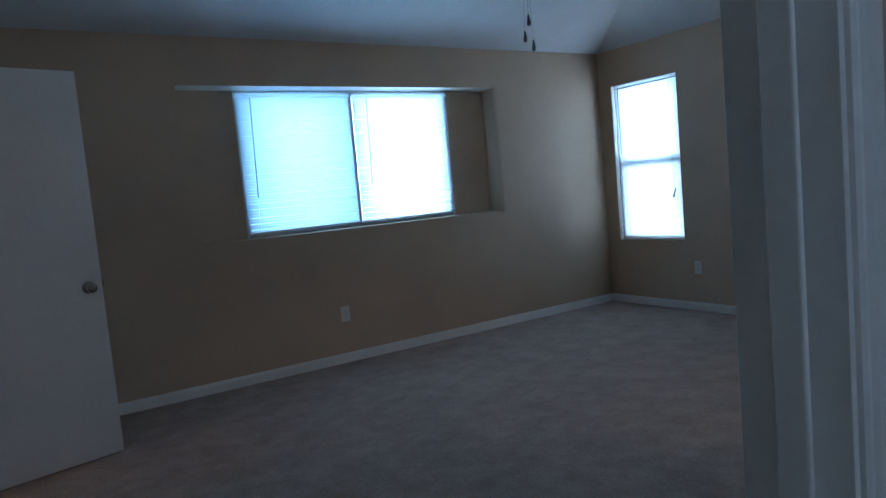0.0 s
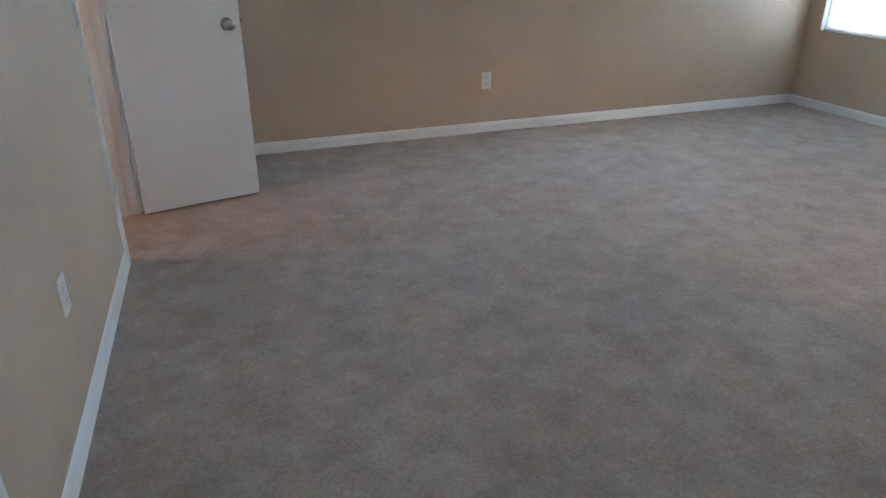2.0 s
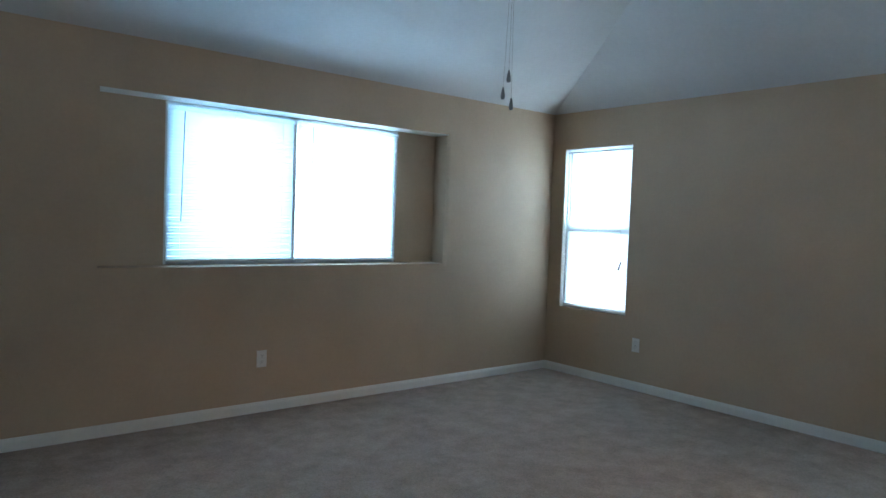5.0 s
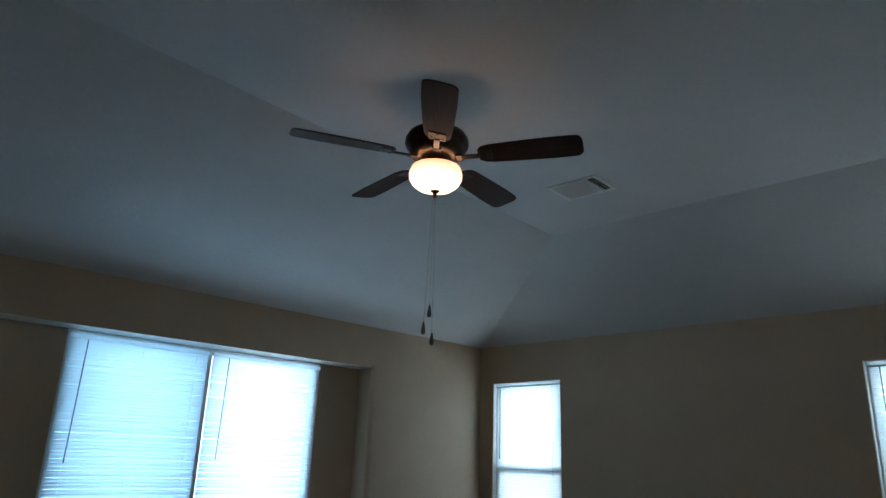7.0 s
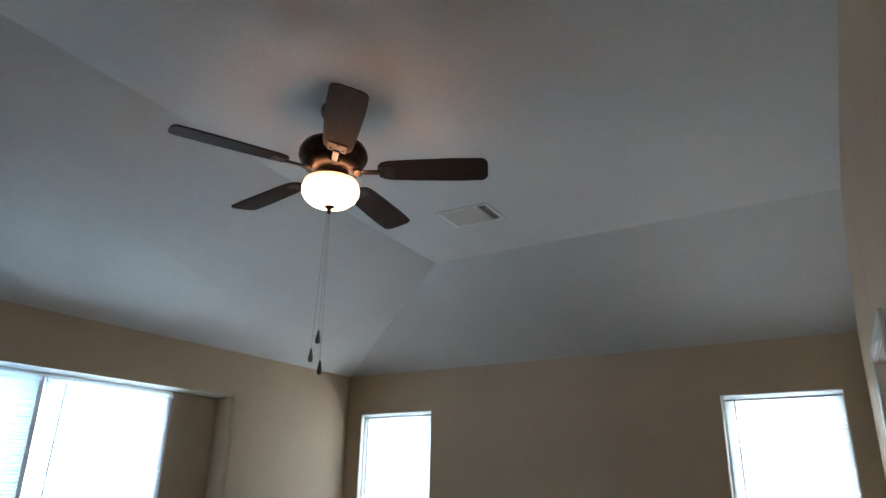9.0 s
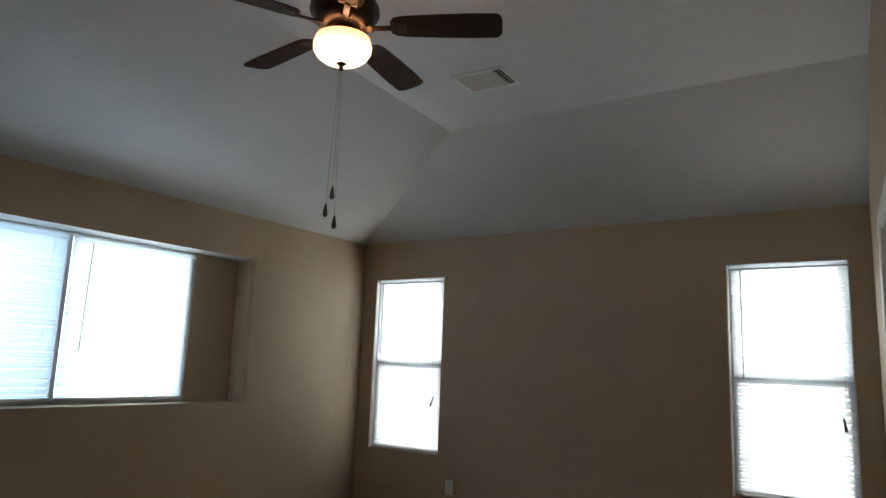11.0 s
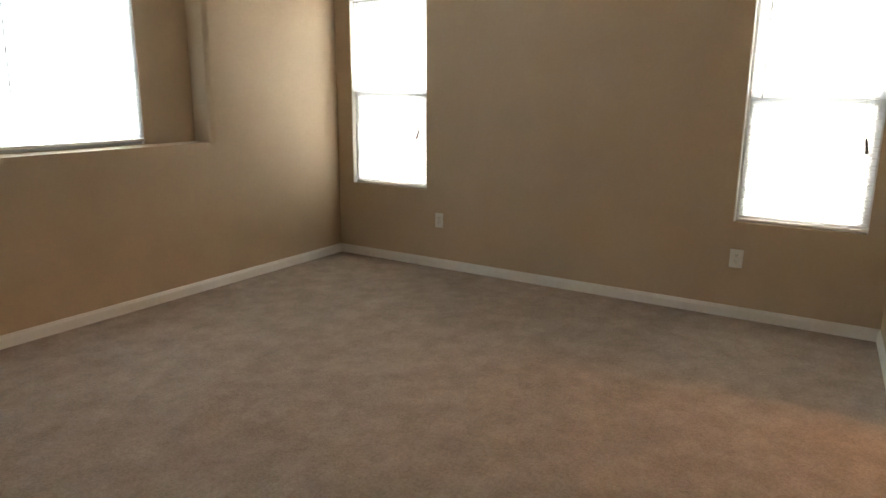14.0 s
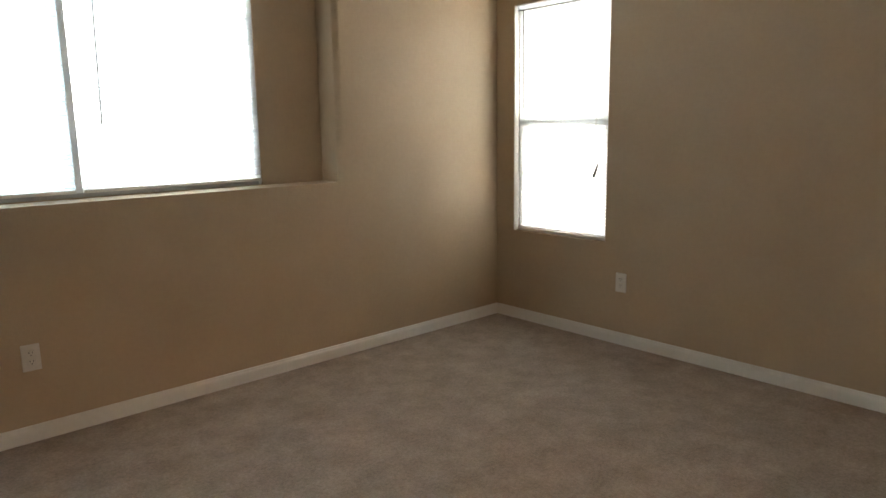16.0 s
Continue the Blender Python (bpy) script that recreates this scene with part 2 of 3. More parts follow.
def wall(name, m, u0, u1, height, v0, v1, openings, mat, label, round_edges=0.0):
    """A solid wall from u0 to u1 with openings (u0, u1, z0, z1) cut through it."""
    us = sorted({u0, u1, *(o[0] for o in openings), *(o[1] for o in openings)})
    zs = sorted({0.0, height, *(o[2] for o in openings), *(o[3] for o in openings)})
    bm = bmesh.new()
    grid = {}

    def vert(i, j, k):
        if (i, j, k) not in grid:
            grid[i, j, k] = bm.verts.new((us[i], (v0, v1)[j], zs[k]))
        return grid[i, j, k]

    def solid(i, k):
        if not (0 <= i < len(us) - 1 and 0 <= k < len(zs) - 1):
            return False
        u, z = (us[i] + us[i + 1]) / 2, (zs[k] + zs[k + 1]) / 2
        return not any(o[0] < u < o[1] and o[2] < z < o[3] for o in openings)

    for i in range(len(us) - 1):
        for k in range(len(zs) - 1):
            if not solid(i, k):
                continue
            for j in (0, 1):
                bm.faces.new((vert(i, j, k), vert(i + 1, j, k), vert(i + 1, j, k + 1), vert(i, j, k + 1)))
            for di, dk, c in ((-1, 0, ((0, 0), (0, 1))), (1, 0, ((1, 0), (1, 1))), (0, -1, ((0, 0), (1, 0))), (0, 1, ((0, 1), (1, 1)))):
                if not solid(i + di, k + dk):
                    (a, b), (c2, d) = c
                    bm.faces.new((vert(i + a, 0, k + b), vert(i + c2, 0, k + d), vert(i + c2, 1, k + d), vert(i + a, 1, k + b)))
    bmesh.ops.recalc_face_normals(bm, faces=bm.faces)
    if round_edges:
        def on_rim(e):
            if any(abs(v.co.y - v0) > 1e-5 for v in e.verts) or len(e.link_faces) != 2:
                return False
            return abs(e.verts[0].co.x - e.verts[1].co.x) < 1e-5 and e.verts[0].co.x > (u0 + u1) / 2 and e.calc_face_angle(0) > 1 and any(all(o[0] - 1e-4 <= v.co.x <= o[1] + 1e-4 and o[2] - 1e-4 <= v.co.z <= o[3] + 1e-4 for v in e.verts) for o in openings)
        es = [e for e in bm.edges if on_rim(e)]
        bmesh.ops.bevel(bm, geom=es, offset=round_edges, segments=5, affect="EDGES", profile=0.5)
    bm.normal_update()
    for f in bm.faces:
        f.smooth = max(abs(c) for c in f.normal) < 0.999
    ob = mesh_ob(name, bm, mat)
    ob.matrix_world = m
    return tagged(ob, label, "wall", kind="structure")


# ---- plan ----
NW, NE, SE = (-5.166, 0.0), (0.0, 0.0), (0.0, -3.972)
S_LEAN, W_LEAN = 4.1, 3.2
EAVE, CEIL = 2.418, 2.95
M_N = frame_of(NW[0], NW[1], 0)
M_E = frame_of(0, 0, -90)
M_S = frame_of(SE[0], SE[1], 180 + S_LEAN)
SW = (-5.4075, -4.32)
M_W = frame_of(SW[0], SW[1], 90 - W_LEAN)
W_LEN = 4.326
S_LEN = 5.42
REC = (-3.935 - NW[0], -1.283 - NW[0], 1.024, 2.094)           # recess in the north wall
WIN_N = (-3.505 - NW[0], -1.668 - NW[0], 1.028, 2.09)     # the slider at the back of it
WIN_E1 = (0.152, 0.894, 0.620, 2.084)
WIN_E2 = (3.144, 3.845, 0.608, 2.078)
BATH = (1.143, 1.884, 0.0, 2.04)        # doorway to the lit bathroom
ENTRY = (4.328, 5.275, 0.0, 2.05)      # doorway the walk begins in
CLOSET = (2.875, 3.475, 0.0, 2.06)    # doorway in the west wall

floor_bm = box(-7.6, 0.5, -7.0, 0.5, -0.12, 0.010)
tagged(mesh_ob("floor", floor_bm, CARPET), "mottled beige cut-pile carpet, wall to wall", "floor", kind="structure")

wall("wall_north", M_N, -0.4, 5.5, 3.1, 0.0, 0.185, [REC], TAN, "tan painted wall with a wide shallow window recess", 0.032)
wall("wall_north_back", M_N, -0.4, 5.5, 3.1, 0.187, 0.33, [WIN_N], TAN, "tan painted back of the window recess")
# added white board: makes the recess top brighter than the tan paint would
ob = tagged(mesh_ob("trim_recess_soffit", box(REC[0] + 0.001, REC[1] - 0.001, 0.006, 0.186, REC[3] - 0.0032, REC[3] - 0.0005), TRIM), "thin white board added to brighten the underside of the window recess", "trim", kind="structure")
ob.matrix_world = M_N
wall("wall_east", M_E, 0.0, 4.4, 3.1, 0.0, 0.16, [WIN_E1, WIN_E2], TAN, "tan painted wall with two tall narrow windows", 0.006)
wall("wall_south", M_S, 0.0, S_LEN, 3.1, 0.0, 0.115, [BATH, ENTRY], TAN, "tan painted wall with two doorways")
wall("wall_west", M_W, -0.1, W_LEN, 3.1, 0.0, 0.115, [CLOSET], TAN, "tan painted wall with a doorway")

# ceiling: slopes up from the north and east walls to a flat middle
bm = bmesh.new()
E_X, N_Y = -1.0, -1.58
pts = {"ne": (0, 0, EAVE), "nw": (-5.55, 0, EAVE), "p1": (E_X, N_Y, CEIL), "p2": (-5.65, -1.89, CEIL),
       "se": (0, -4.12, EAVE - 0.01), "p3": (E_X + 0.03, -4.2, CEIL), "sw": (-5.65, -4.65, CEIL),
       "ne_n": (0.0, 0.06, EAVE - 0.02), "nw_n": (-5.55, 0.06, EAVE - 0.02), "ne_e": (0.06, 0.0, EAVE - 0.03), "se_e": (0.06, -4.12, EAVE - 0.03)}
vv = {k: bm.verts.new(c) for k, c in pts.items()}
for f in (("ne", "nw", "p2", "p1"), ("ne", "p1", "p3", "se"), ("p1", "p2", "sw", "p3"), ("ne_n", "nw_n", "nw", "ne"), ("ne_e", "ne", "se", "se_e")):
    bm.faces.new([vv[k] for k in f])
up = bmesh.ops.extrude_face_region(bm, geom=bm.faces[:])
bmesh.ops.translate(bm, vec=(0, 0, 0.12), verts=[v for v in up["geom"] if isinstance(v, bmesh.types.BMVert)])
tagged(mesh_ob("ceiling", bm, WHITE_CEIL), "white textured vaulted ceiling with sloped sides", "ceiling", kind="structure")


# ---- rooms seen through the doorways, and the hall behind ----
def plain(name, x0, x1, y0, y1, z0, z1, mat, label, category="wall", m=None):
    ob = tagged(mesh_ob(name, box(x0, x1, y0, y1, z0, z1), mat), label, category, kind="structure")
    if m is not None:
        ob.matrix_world = m
    return ob


inner = "plain pale beige painted wall"
plain("wall_bath_far", -0.1, 3.2, 2.3, 2.4, 0, 2.44, HALL, inner, m=M_S)
plain("wall_bath_east", -0.1, 0.0, 0.117, 2.298, 0, 2.44, HALL, inner, m=M_S)
plain("wall_bath_west", 3.0, 3.1, 0.117, 2.298, 0, 2.44, HALL, inner, m=M_S)
plain("ceiling_bath", -0.1, 3.2, 0.117, 2.4, 2.44, 2.5, WHITE_CEIL, "plain white ceiling", "ceiling", M_S)
# opening added, out of view, to let fill light into the hall
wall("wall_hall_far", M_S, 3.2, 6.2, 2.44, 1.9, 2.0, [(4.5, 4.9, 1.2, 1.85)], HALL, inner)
plain("wall_hall_east", 3.2, 3.3, 0.117, 1.898, 0, 2.44, HALL, inner, m=M_S)
plain("wall_hall_west", 5.9, 6.0, 0.117, 1.898, 0, 2.44, HALL, inner, m=M_S)
plain("wall_hall_corner", 5.422, 5.898, 0.0, 0.115, 0, 2.44, HALL, inner, m=M_S)
plain("ceiling_hall", 3.2, 6.2, 0.117, 2.0, 2.44, 2.5, WHITE_CEIL, "plain white ceiling", "ceiling", M_S)
plain("wall_closet_far", 1.9, 4.5, 1.7, 1.8, 0, 2.44, HALL, inner, m=M_W)
plain("wall_closet_south", 1.9, 2.0, 0.117, 1.698, 0, 2.44, HALL, inner, m=M_W)
plain("wall_closet_north", 3.9, 4.0, 0.117, 1.698, 0, 2.44, HALL, inner, m=M_W)
plain("ceiling_closet", 1.9, 4.5, 0.117, 1.8, 2.44, 2.5, WHITE_CEIL, "plain white ceiling", "ceiling", M_W)


def closet_shelf():
    top = empty("closet_shelf", M_W @ pose(3.899, 0, 1.55), "white painted closet shelf with a dark hanging rod", "shelf")
    part("board", box(-0.32, 0, 0.12, 1.69, 0.03, 0.048, 0.002), TRIM, top)
    part("cleat", box(-0.018, 0, 0.12, 1.69, -0.05, 0.0295, 0.002), TRIM, top)
    rod = lathe([(0, 0), (0.016, 0), (0.016, 1.57), (0, 1.57)], 16)
    k = part("hanging_rod", rod, BRONZE, top, "dark metal rod", True)
    k.matrix_local = pose(-0.26, 0.12, -0.005, -90, 0, 0)
    for v in (0.121, 1.68):
        part("bracket", box(-0.28, -0.0185, v, v + 0.008, -0.03, 0.0295), TRIM, top)
    return top


closet_shelf()


def dome_light(m, strength, label, tone=(1.0, 0.63, 0.35)):
    top = empty("ceiling_light", m, label, "ceiling light")
    part("base_plate", lathe([(0, 0), (0.21, 0), (0.21, -0.02), (0, -0.02)]), GREY_METAL, top, smooth=False)
    part("shade", lathe([(0.2, -0.021), (0.19, -0.05), (0.15, -0.08), (0.08, -0.1), (0, -0.105)]), lamp_glass("warm_dome_glass", strength, tone), top, "glowing warm glass shade", True)
    return top


dome_light(M_S @ pose(1.25, 1.25, 2.439), BATH_GLOW, "warm glowing dome lamp on the bathroom ceiling")
dome_light(M_W @ pose(3.0, 0.9, 2.439), CLOSET_GLOW, "warm glowing dome lamp on the closet ceiling", (1.0, 0.56, 0.26))

# ---- baseboards and door trim ----
BASE_PROFILE = [(0.0, 0.0), (-0.013, 0.0), (-0.013, 0.058), (-0.0115, 0.066), (-0.008, 0.072), (-0.006, 0.080), (-0.002, 0.083), (0.0, 0.083)]


def baseboard(m, u0, u1):
    ob = mesh_ob("baseboard", extrude_profile(BASE_PROFILE, u1 - u0), TRIM)
    ob.matrix_world = m @ pose(u0, 0, 0)
    tagged(ob, "white painted wooden baseboard with a moulded top", "baseboard", kind="structure")


CAS = 0.058
baseboard(M_N, 0.013, 5.166)
baseboard(M_E, 0.013, 3.963)
baseboard(M_S, 0.0, BATH[0] - CAS)
baseboard(M_S, BATH[1] + CAS, ENTRY[0] - CAS)
baseboard(M_W, 0.0, CLOSET[0] - CAS)
baseboard(M_W, CLOSET[1] + CAS, W_LEN - 0.013)

CASING = [(0.0, 0.0), (0.0, -0.008), (0.006, -0.011), (0.016, -0.010), (0.024, -0.014), (0.042, -0.016), (0.052, -0.017), (0.058, -0.013), (0.058, 0.0)]


def door_trim(m, o, depth, side=-1):
    """Jamb lining with a stop and moulded casing on the room face."""
    top = empty("door_trim", m, "white painted door frame with moulded casing", "door frame", kind="structure")
    u0, u1, _, z1 = o
    t = 0.018
    part("jamb", box(u0, u0 + t, -0.002, depth + 0.002, 0, z1), TRIM, top)
    part("jamb", box(u1 - t, u1, -0.002, depth + 0.002, 0, z1), TRIM, top)
    part("head_jamb", box(u0 + t, u1 - t, -0.002, depth + 0.002, z1 - t, z1), TRIM, top)
    for a in (u0 + t, u1 - t - 0.011):
        part("door_stop", box(a, a + 0.011, 0.042, 0.078, 0, z1 - t, 0.003), TRIM, top)
    part("door_stop", box(u0 + t + 0.012, u1 - t - 0.012, 0.042, 0.078, z1 - t - 0.011, z1 - t, 0.003), TRIM, top)

    def casing(ax, flip, face, up=False):
        bm = bmesh.new()
        prof = [(a * (1 if flip else -1), (v if face < 0 else depth - v)) for a, v in CASING]
        if up:
            ends = [(u0 + 0.006 - a, u1 - 0.006 + a) for a, _ in CASING]
            lo = [bm.verts.new((e[0], p[1], z1 - 0.006 + abs(p[0]))) for e, p in zip(ends, prof)]
            hi = [bm.verts.new((e[1], p[1], z1 - 0.006 + abs(p[0]))) for e, p in zip(ends, prof)]
        else:
            lo = [bm.verts.new((ax + p[0], p[1], 0)) for p in prof]
            hi = [bm.verts.new((ax + p[0], p[1], z1 - 0.006 + abs(p[0]))) for p in prof]
        bm.faces.new(lo)
        bm.faces.new(hi[::-1])
        for i in range(len(lo)):
            j = (i + 1) % len(lo)
            bm.faces.new((lo[i], hi[i], hi[j], lo[j]))
        part("head_casing" if up else "casing", bm, TRIM, top)

    for face in (-1, 1):
        casing(u0 + 0.006, False, face)
        casing(u1 - 0.006, True, face)
        casing(0, True, face, True)
    return top


bath_trim = door_trim(M_S, BATH, 0.115)
entry_trim = door_trim(M_S, ENTRY, 0.115)
closet_trim = door_trim(M_W, CLOSET, 0.115)


# ---- doors ----
def door(name, m, width, label, hinge_left=True):
    """A flush slab: hinge at the origin, leaf along +x, its two faces at y = 0 and 0.035."""
    top = empty(name, m, label, "door", kind="structure")
    leaf = part("leaf", box(0, width, 0, 0.035, 0.02, 2.025, 0.0025), DOOR_PAINT, top)
    for face, s in ((0.0, -1), (0.035, 1)):
        prof = [(0, 0), (0.032, 0), (0.032, 0.004), (0.026, 0.008), (0.012, 0.011), (0.011, 0.028), (0.019, 0.034),
                (0.0265, 0.044), (0.027, 0.054), (0.022, 0.062), (0.010, 0.065), (0, 0.0655)]
        k = part("knob", lathe(prof, 28), CHROME, top, "round brushed nickel door knob", True)
        k.matrix_local = pose(width - 0.07, face, 0.916, 90 if s < 0 else -90)
    part("latch_plate", box(width + 0.0002, width + 0.002, 0.006, 0.029, 0.895, 0.955), CHROME, top, "nickel latch plate")
    part("latch", box(width + 0.002, width + 0.011, 0.012, 0.023, 0.915, 0.935, 0.002), CHROME, top)
    for z in (0.25, 1.02, 1.8):
        h = part("hinge", lathe([(0, 0), (0.006, 0), (0.006, 0.09), (0, 0.09)], 12), DOOR_PAINT, top, "painted hinge barrel")
        h.matrix_local = pose(-0.008, -0.004, z)
    return top


closet_angle = 13.1
door("door_1", pose(-5.182, -0.905, 0, 0, 0, closet_angle), 0.604, "open flush white closet door with a round nickel knob")
entry_angle = math.degrees(math.atan2(0.765, 0.035))
door("door_2", pose(-5.262, -4.335, 0, 0, 0, entry_angle), 0.765, "white flush entry door, open against the wall")


# ---- windows ----
def window(name, m, o, slider, label):
    """Vinyl window in the opening o, in the wall's frame; its inner face at v = 0."""
    u0, u1, z0, z1 = o
    top = empty(name, m, label, "window", kind="structure")
    f = 0.02
    part("frame_side", box(u0, u0 + f, 0.0, 0.07, z0, z1, 0.003), VINYL, top)
    part("frame_side", box(u1 - f, u1, 0.0, 0.07, z0, z1, 0.003), VINYL, top)
    part("frame_head", box(u0 + f, u1 - f, 0.0, 0.07, z1 - f, z1, 0.003), VINYL, top)
    part("frame_sill", box(u0 + f, u1 - f, -0.004, 0.07, z0, z0 + f, 0.003), GREY_METAL if slider else VINYL, top)
    s = 0.022
    if not slider:
        part("frame_return", box(u0 + 0.0005, u0 + 0.005, -0.043, -0.001, z0 + 0.001, z1 - 0.001, 0.001), VINYL, top)
        part("frame_return", box(u1 - 0.005, u1 - 0.0005, -0.043, -0.001, z0 + 0.001, z1 - 0.001, 0.001), VINYL, top)
        part("frame_return", box(u0 + 0.006, u1 - 0.006, -0.043, -0.001, z1 - 0.005, z1 - 0.0005, 0.001), VINYL, top)
    if slider:
        um = (u0 + u1) / 2 + 0.005
        sashes = ((u0 + f, um + 0.018, z0 + f, z1 - f, 0.034), (um - 0.018, u1 - f, z0 + f, z1 - f, 0.006))
    else:
        zm = (z0 + z1) / 2 + 0.002
        sashes = ((u0 + f, u1 - f, zm - 0.015, z1 - f, 0.034), (u0 + f, u1 - f, z0 + f, zm + 0.018, 0.006))
    for a, b, c, d, v in sashes:
        sash = part("sash", box(a, a + s, v, v + 0.026, c, d, 0.002), GREY_METAL if slider and v < 0.02 else VINYL, top)
        part("sash_side", box(b - s, b, v, v + 0.026, c, d, 0.002), GREY_METAL if slider and v > 0.02 else VINYL, sash)
        lo, hi = (s, s) if slider else ((0.046, s) if v > 0.02 else (s, 0.046))
        part("sash_rail", box(a + s, b - s, v, v + 0.026, c, c + lo, 0.002), VINYL, sash)
        part("sash_rail", box(a + s, b - s, v, v + 0.026, d - hi, d, 0.002), VINYL, sash)
        g = part("pane", box(a + s, b - s, v + 0.011, v + 0.015, c + s, d - s), GLASS, sash)
        g.visible_shadow = False
    if slider:
        part("meeting_stile", box(um - 0.015, um + 0.015, -0.003, 0.0055, z0 + f, z1 - f, 0.002), VINYL, top)
        scr, rest = (u0 + f, um, z0 + f, z1 - f), (um + 0.001, u1 - f, z0 + f, z1 - f)
    else:
        scr, rest = (u0 + f, u1 - f, z0 + f, zm), (u0 + f, u1 - f, zm + 0.001, z1 - f)
    part("insect_screen", box(scr[0], scr[1], 0.066, 0.067, scr[2], scr[3]), SCREEN if slider else SCREEN_FINE, top, "dark insect screen")
    # added sheet that cuts and tints daylight through the unscreened panes
    part("dimming_sheet", box(rest[0], rest[1], 0.0665, 0.0672, rest[2], rest[3]), DIMMING_SHEET, top, "sheer sheet added to dim the bright panes")
    return top


def blind(m, u0, u1, z0, z1, label, tilt, wand_at, tassel, lean=0):
    """A mini blind hanging in front of a window; v = 0 is its middle."""
    top = empty("window_blind", m, label, "window blind", "mini blinds")
    part("headrail", box(u0, u1, -0.013, 0.013, z1 - 0.026, z1, 0.002), SLAT, top)
    # thin grey strip in place of the shadow line below the headrail
    if tassel:
        part("headrail_shade_line", box(u0, u1, -0.0145, -0.0135, z1 - 0.033, z1 - 0.022), GREY_METAL, top, "grey strip standing in for the shade line under the headrail")
    part("bottom_rail", box(u0 + 0.002, u1 - 0.002, -0.011, 0.011, z0, z0 + 0.016, 0.003), PLASTIC, top)
    w, p = 0.0250, 0.0212
    bm = bmesh.new()
    rows = []
    for i in range(6):
        t = i / 5 - 0.5
        rows.append([bm.verts.new((x, t * w, 0.0022 * (1 - 4 * t * t))) for x in (u0 + 0.003, u1 - 0.003)])
    for a, b in zip(rows, rows[1:]):
        bm.faces.new((a[0], a[1], b[1], b[0]))
    top_face = bmesh.ops.extrude_face_region(bm, geom=bm.faces[:])
    bmesh.ops.translate(bm, vec=(0, 0, -0.0004), verts=[v for v in top_face["geom"] if isinstance(v, bmesh.types.BMVert)])
    first = part("slat", bm, SLAT, top, smooth=True)
    z, rng, n = z1 - 0.038, random.Random(7), 0
    while z > z0 + 0.022:
        s = first if n == 0 else new("slat", first.data)
        s.parent = top
        s.matrix_local = pose(0, 0, z, -tilt + rng.uniform(-0.25, 0.25), rng.uniform(-0.04, 0.04), 0)
        z -= p
        n += 1
    for u in (u0 + 0.09, (u0 + u1) / 2, u1 - 0.09):
        part("ladder_cord", box(u - 0.0006, u + 0.0006, -0.0125, -0.0115, z0 + 0.016, z1 - 0.026), CORD, top)
    bm = lathe([(0, 0), (0.004, 0.0), (0.0045, 0.01), (0.0036, 0.02), (0.0036, wand_at[1]), (0, wand_at[1])], 8)
    k = part("tilt_wand", bm, WAND, top, "thin dark translucent tilt wand", True)
    k.matrix_local = pose(wand_at[0], -0.022, z1 - 0.03 - wand_at[1], 0.4, wand_at[2], 0)
    if tassel:
        u, zt = tassel
        part("lift_cord", box(u - 0.001, u + 0.001, -0.021, -0.019, zt + 0.045, z1 - 0.02), CORD, top)
        k = part("cord_tassel", lathe([(0, 0), (0.010, 0.003), (0.009, 0.02), (0.006, 0.075), (0.0035, 0.088), (0, 0.09)], 12), TASSEL, top, "dark cord tassel", True)
        k.matrix_local = pose(u - 0.006, -0.022, zt - 0.04, 0, lean, 0)
    return top


M_NW = M_N @ pose(0, 0.192, 0)
M_EW = M_E @ pose(0, 0.047, 0)
window("window_1", M_NW, WIN_N, True, "wide white vinyl sliding window at the back of the recess")
window("window_2", M_EW, WIN_E1, False, "tall narrow white single-hung window")
window("window_3", M_EW, WIN_E2, False, "tall narrow white single-hung window")
mid = (WIN_N[0] + WIN_N[1]) / 2
blind(M_N @ pose(0, 0.1775, 0), WIN_N[0] + 0.008, mid - 0.012, WIN_N[2] + 0.02, WIN_N[3] - 0.026, "white mini blind, closed, with a hanging wand", 54, (WIN_N[0] + 0.10, 0.72, 1), None)
blind(M_N @ pose(0, 0.1775, 0), mid + 0.016, WIN_N[1] - 0.008, WIN_N[2] + 0.02, WIN_N[3] - 0.026, "white mini blind, nearly closed, with a hanging wand", 54, (mid + 0.12, 0.68, 1), None)
blind(M_E @ pose(0, 0.034, 0), WIN_E1[0] + 0.018, WIN_E1[1] - 0.006, WIN_E1[2] + 0.006, WIN_E1[3] - 0.006, "white mini blind lowered over a narrow window", 54, (WIN_E1[0] + 0.075, 0.62, 0), (0.795, 1.045), 20)
blind(M_E @ pose(0, 0.034, 0), WIN_E2[0] + 0.018, WIN_E2[1] - 0.006, WIN_E2[2] + 0.006, WIN_E2[3] - 0.006, "white mini blind lowered over a narrow window", 54, (WIN_E2[0] + 0.085, 0.70, 0), (3.790, 1.09), -8)

bm = box(-6.0, 1.2, 0.9, 0.92, -0.1, 3.4)
tagged(mesh_ob("backdrop", bm, OUTDOORS), "bright hazy outdoors beyond the windows", "backdrop", kind="structure")
# added glowing panel, never in view, that lights the entry door frame
ob = tagged(mesh_ob("hall_fill_panel", box(3.4, 6.0, 2.5, 2.52, 0.0, 3.0), HALL_FILL), "unseen glowing panel, added to light the hall and door frame", "backdrop", kind="structure")
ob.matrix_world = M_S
bm = box(0.9, 0.92, -4.9, 0.898, -0.1, 3.4)
tagged(mesh_ob("backdrop_east", bm, OUTDOORS_EAST), "bright hazy outdoors beyond the windows", "backdrop", kind="structure")


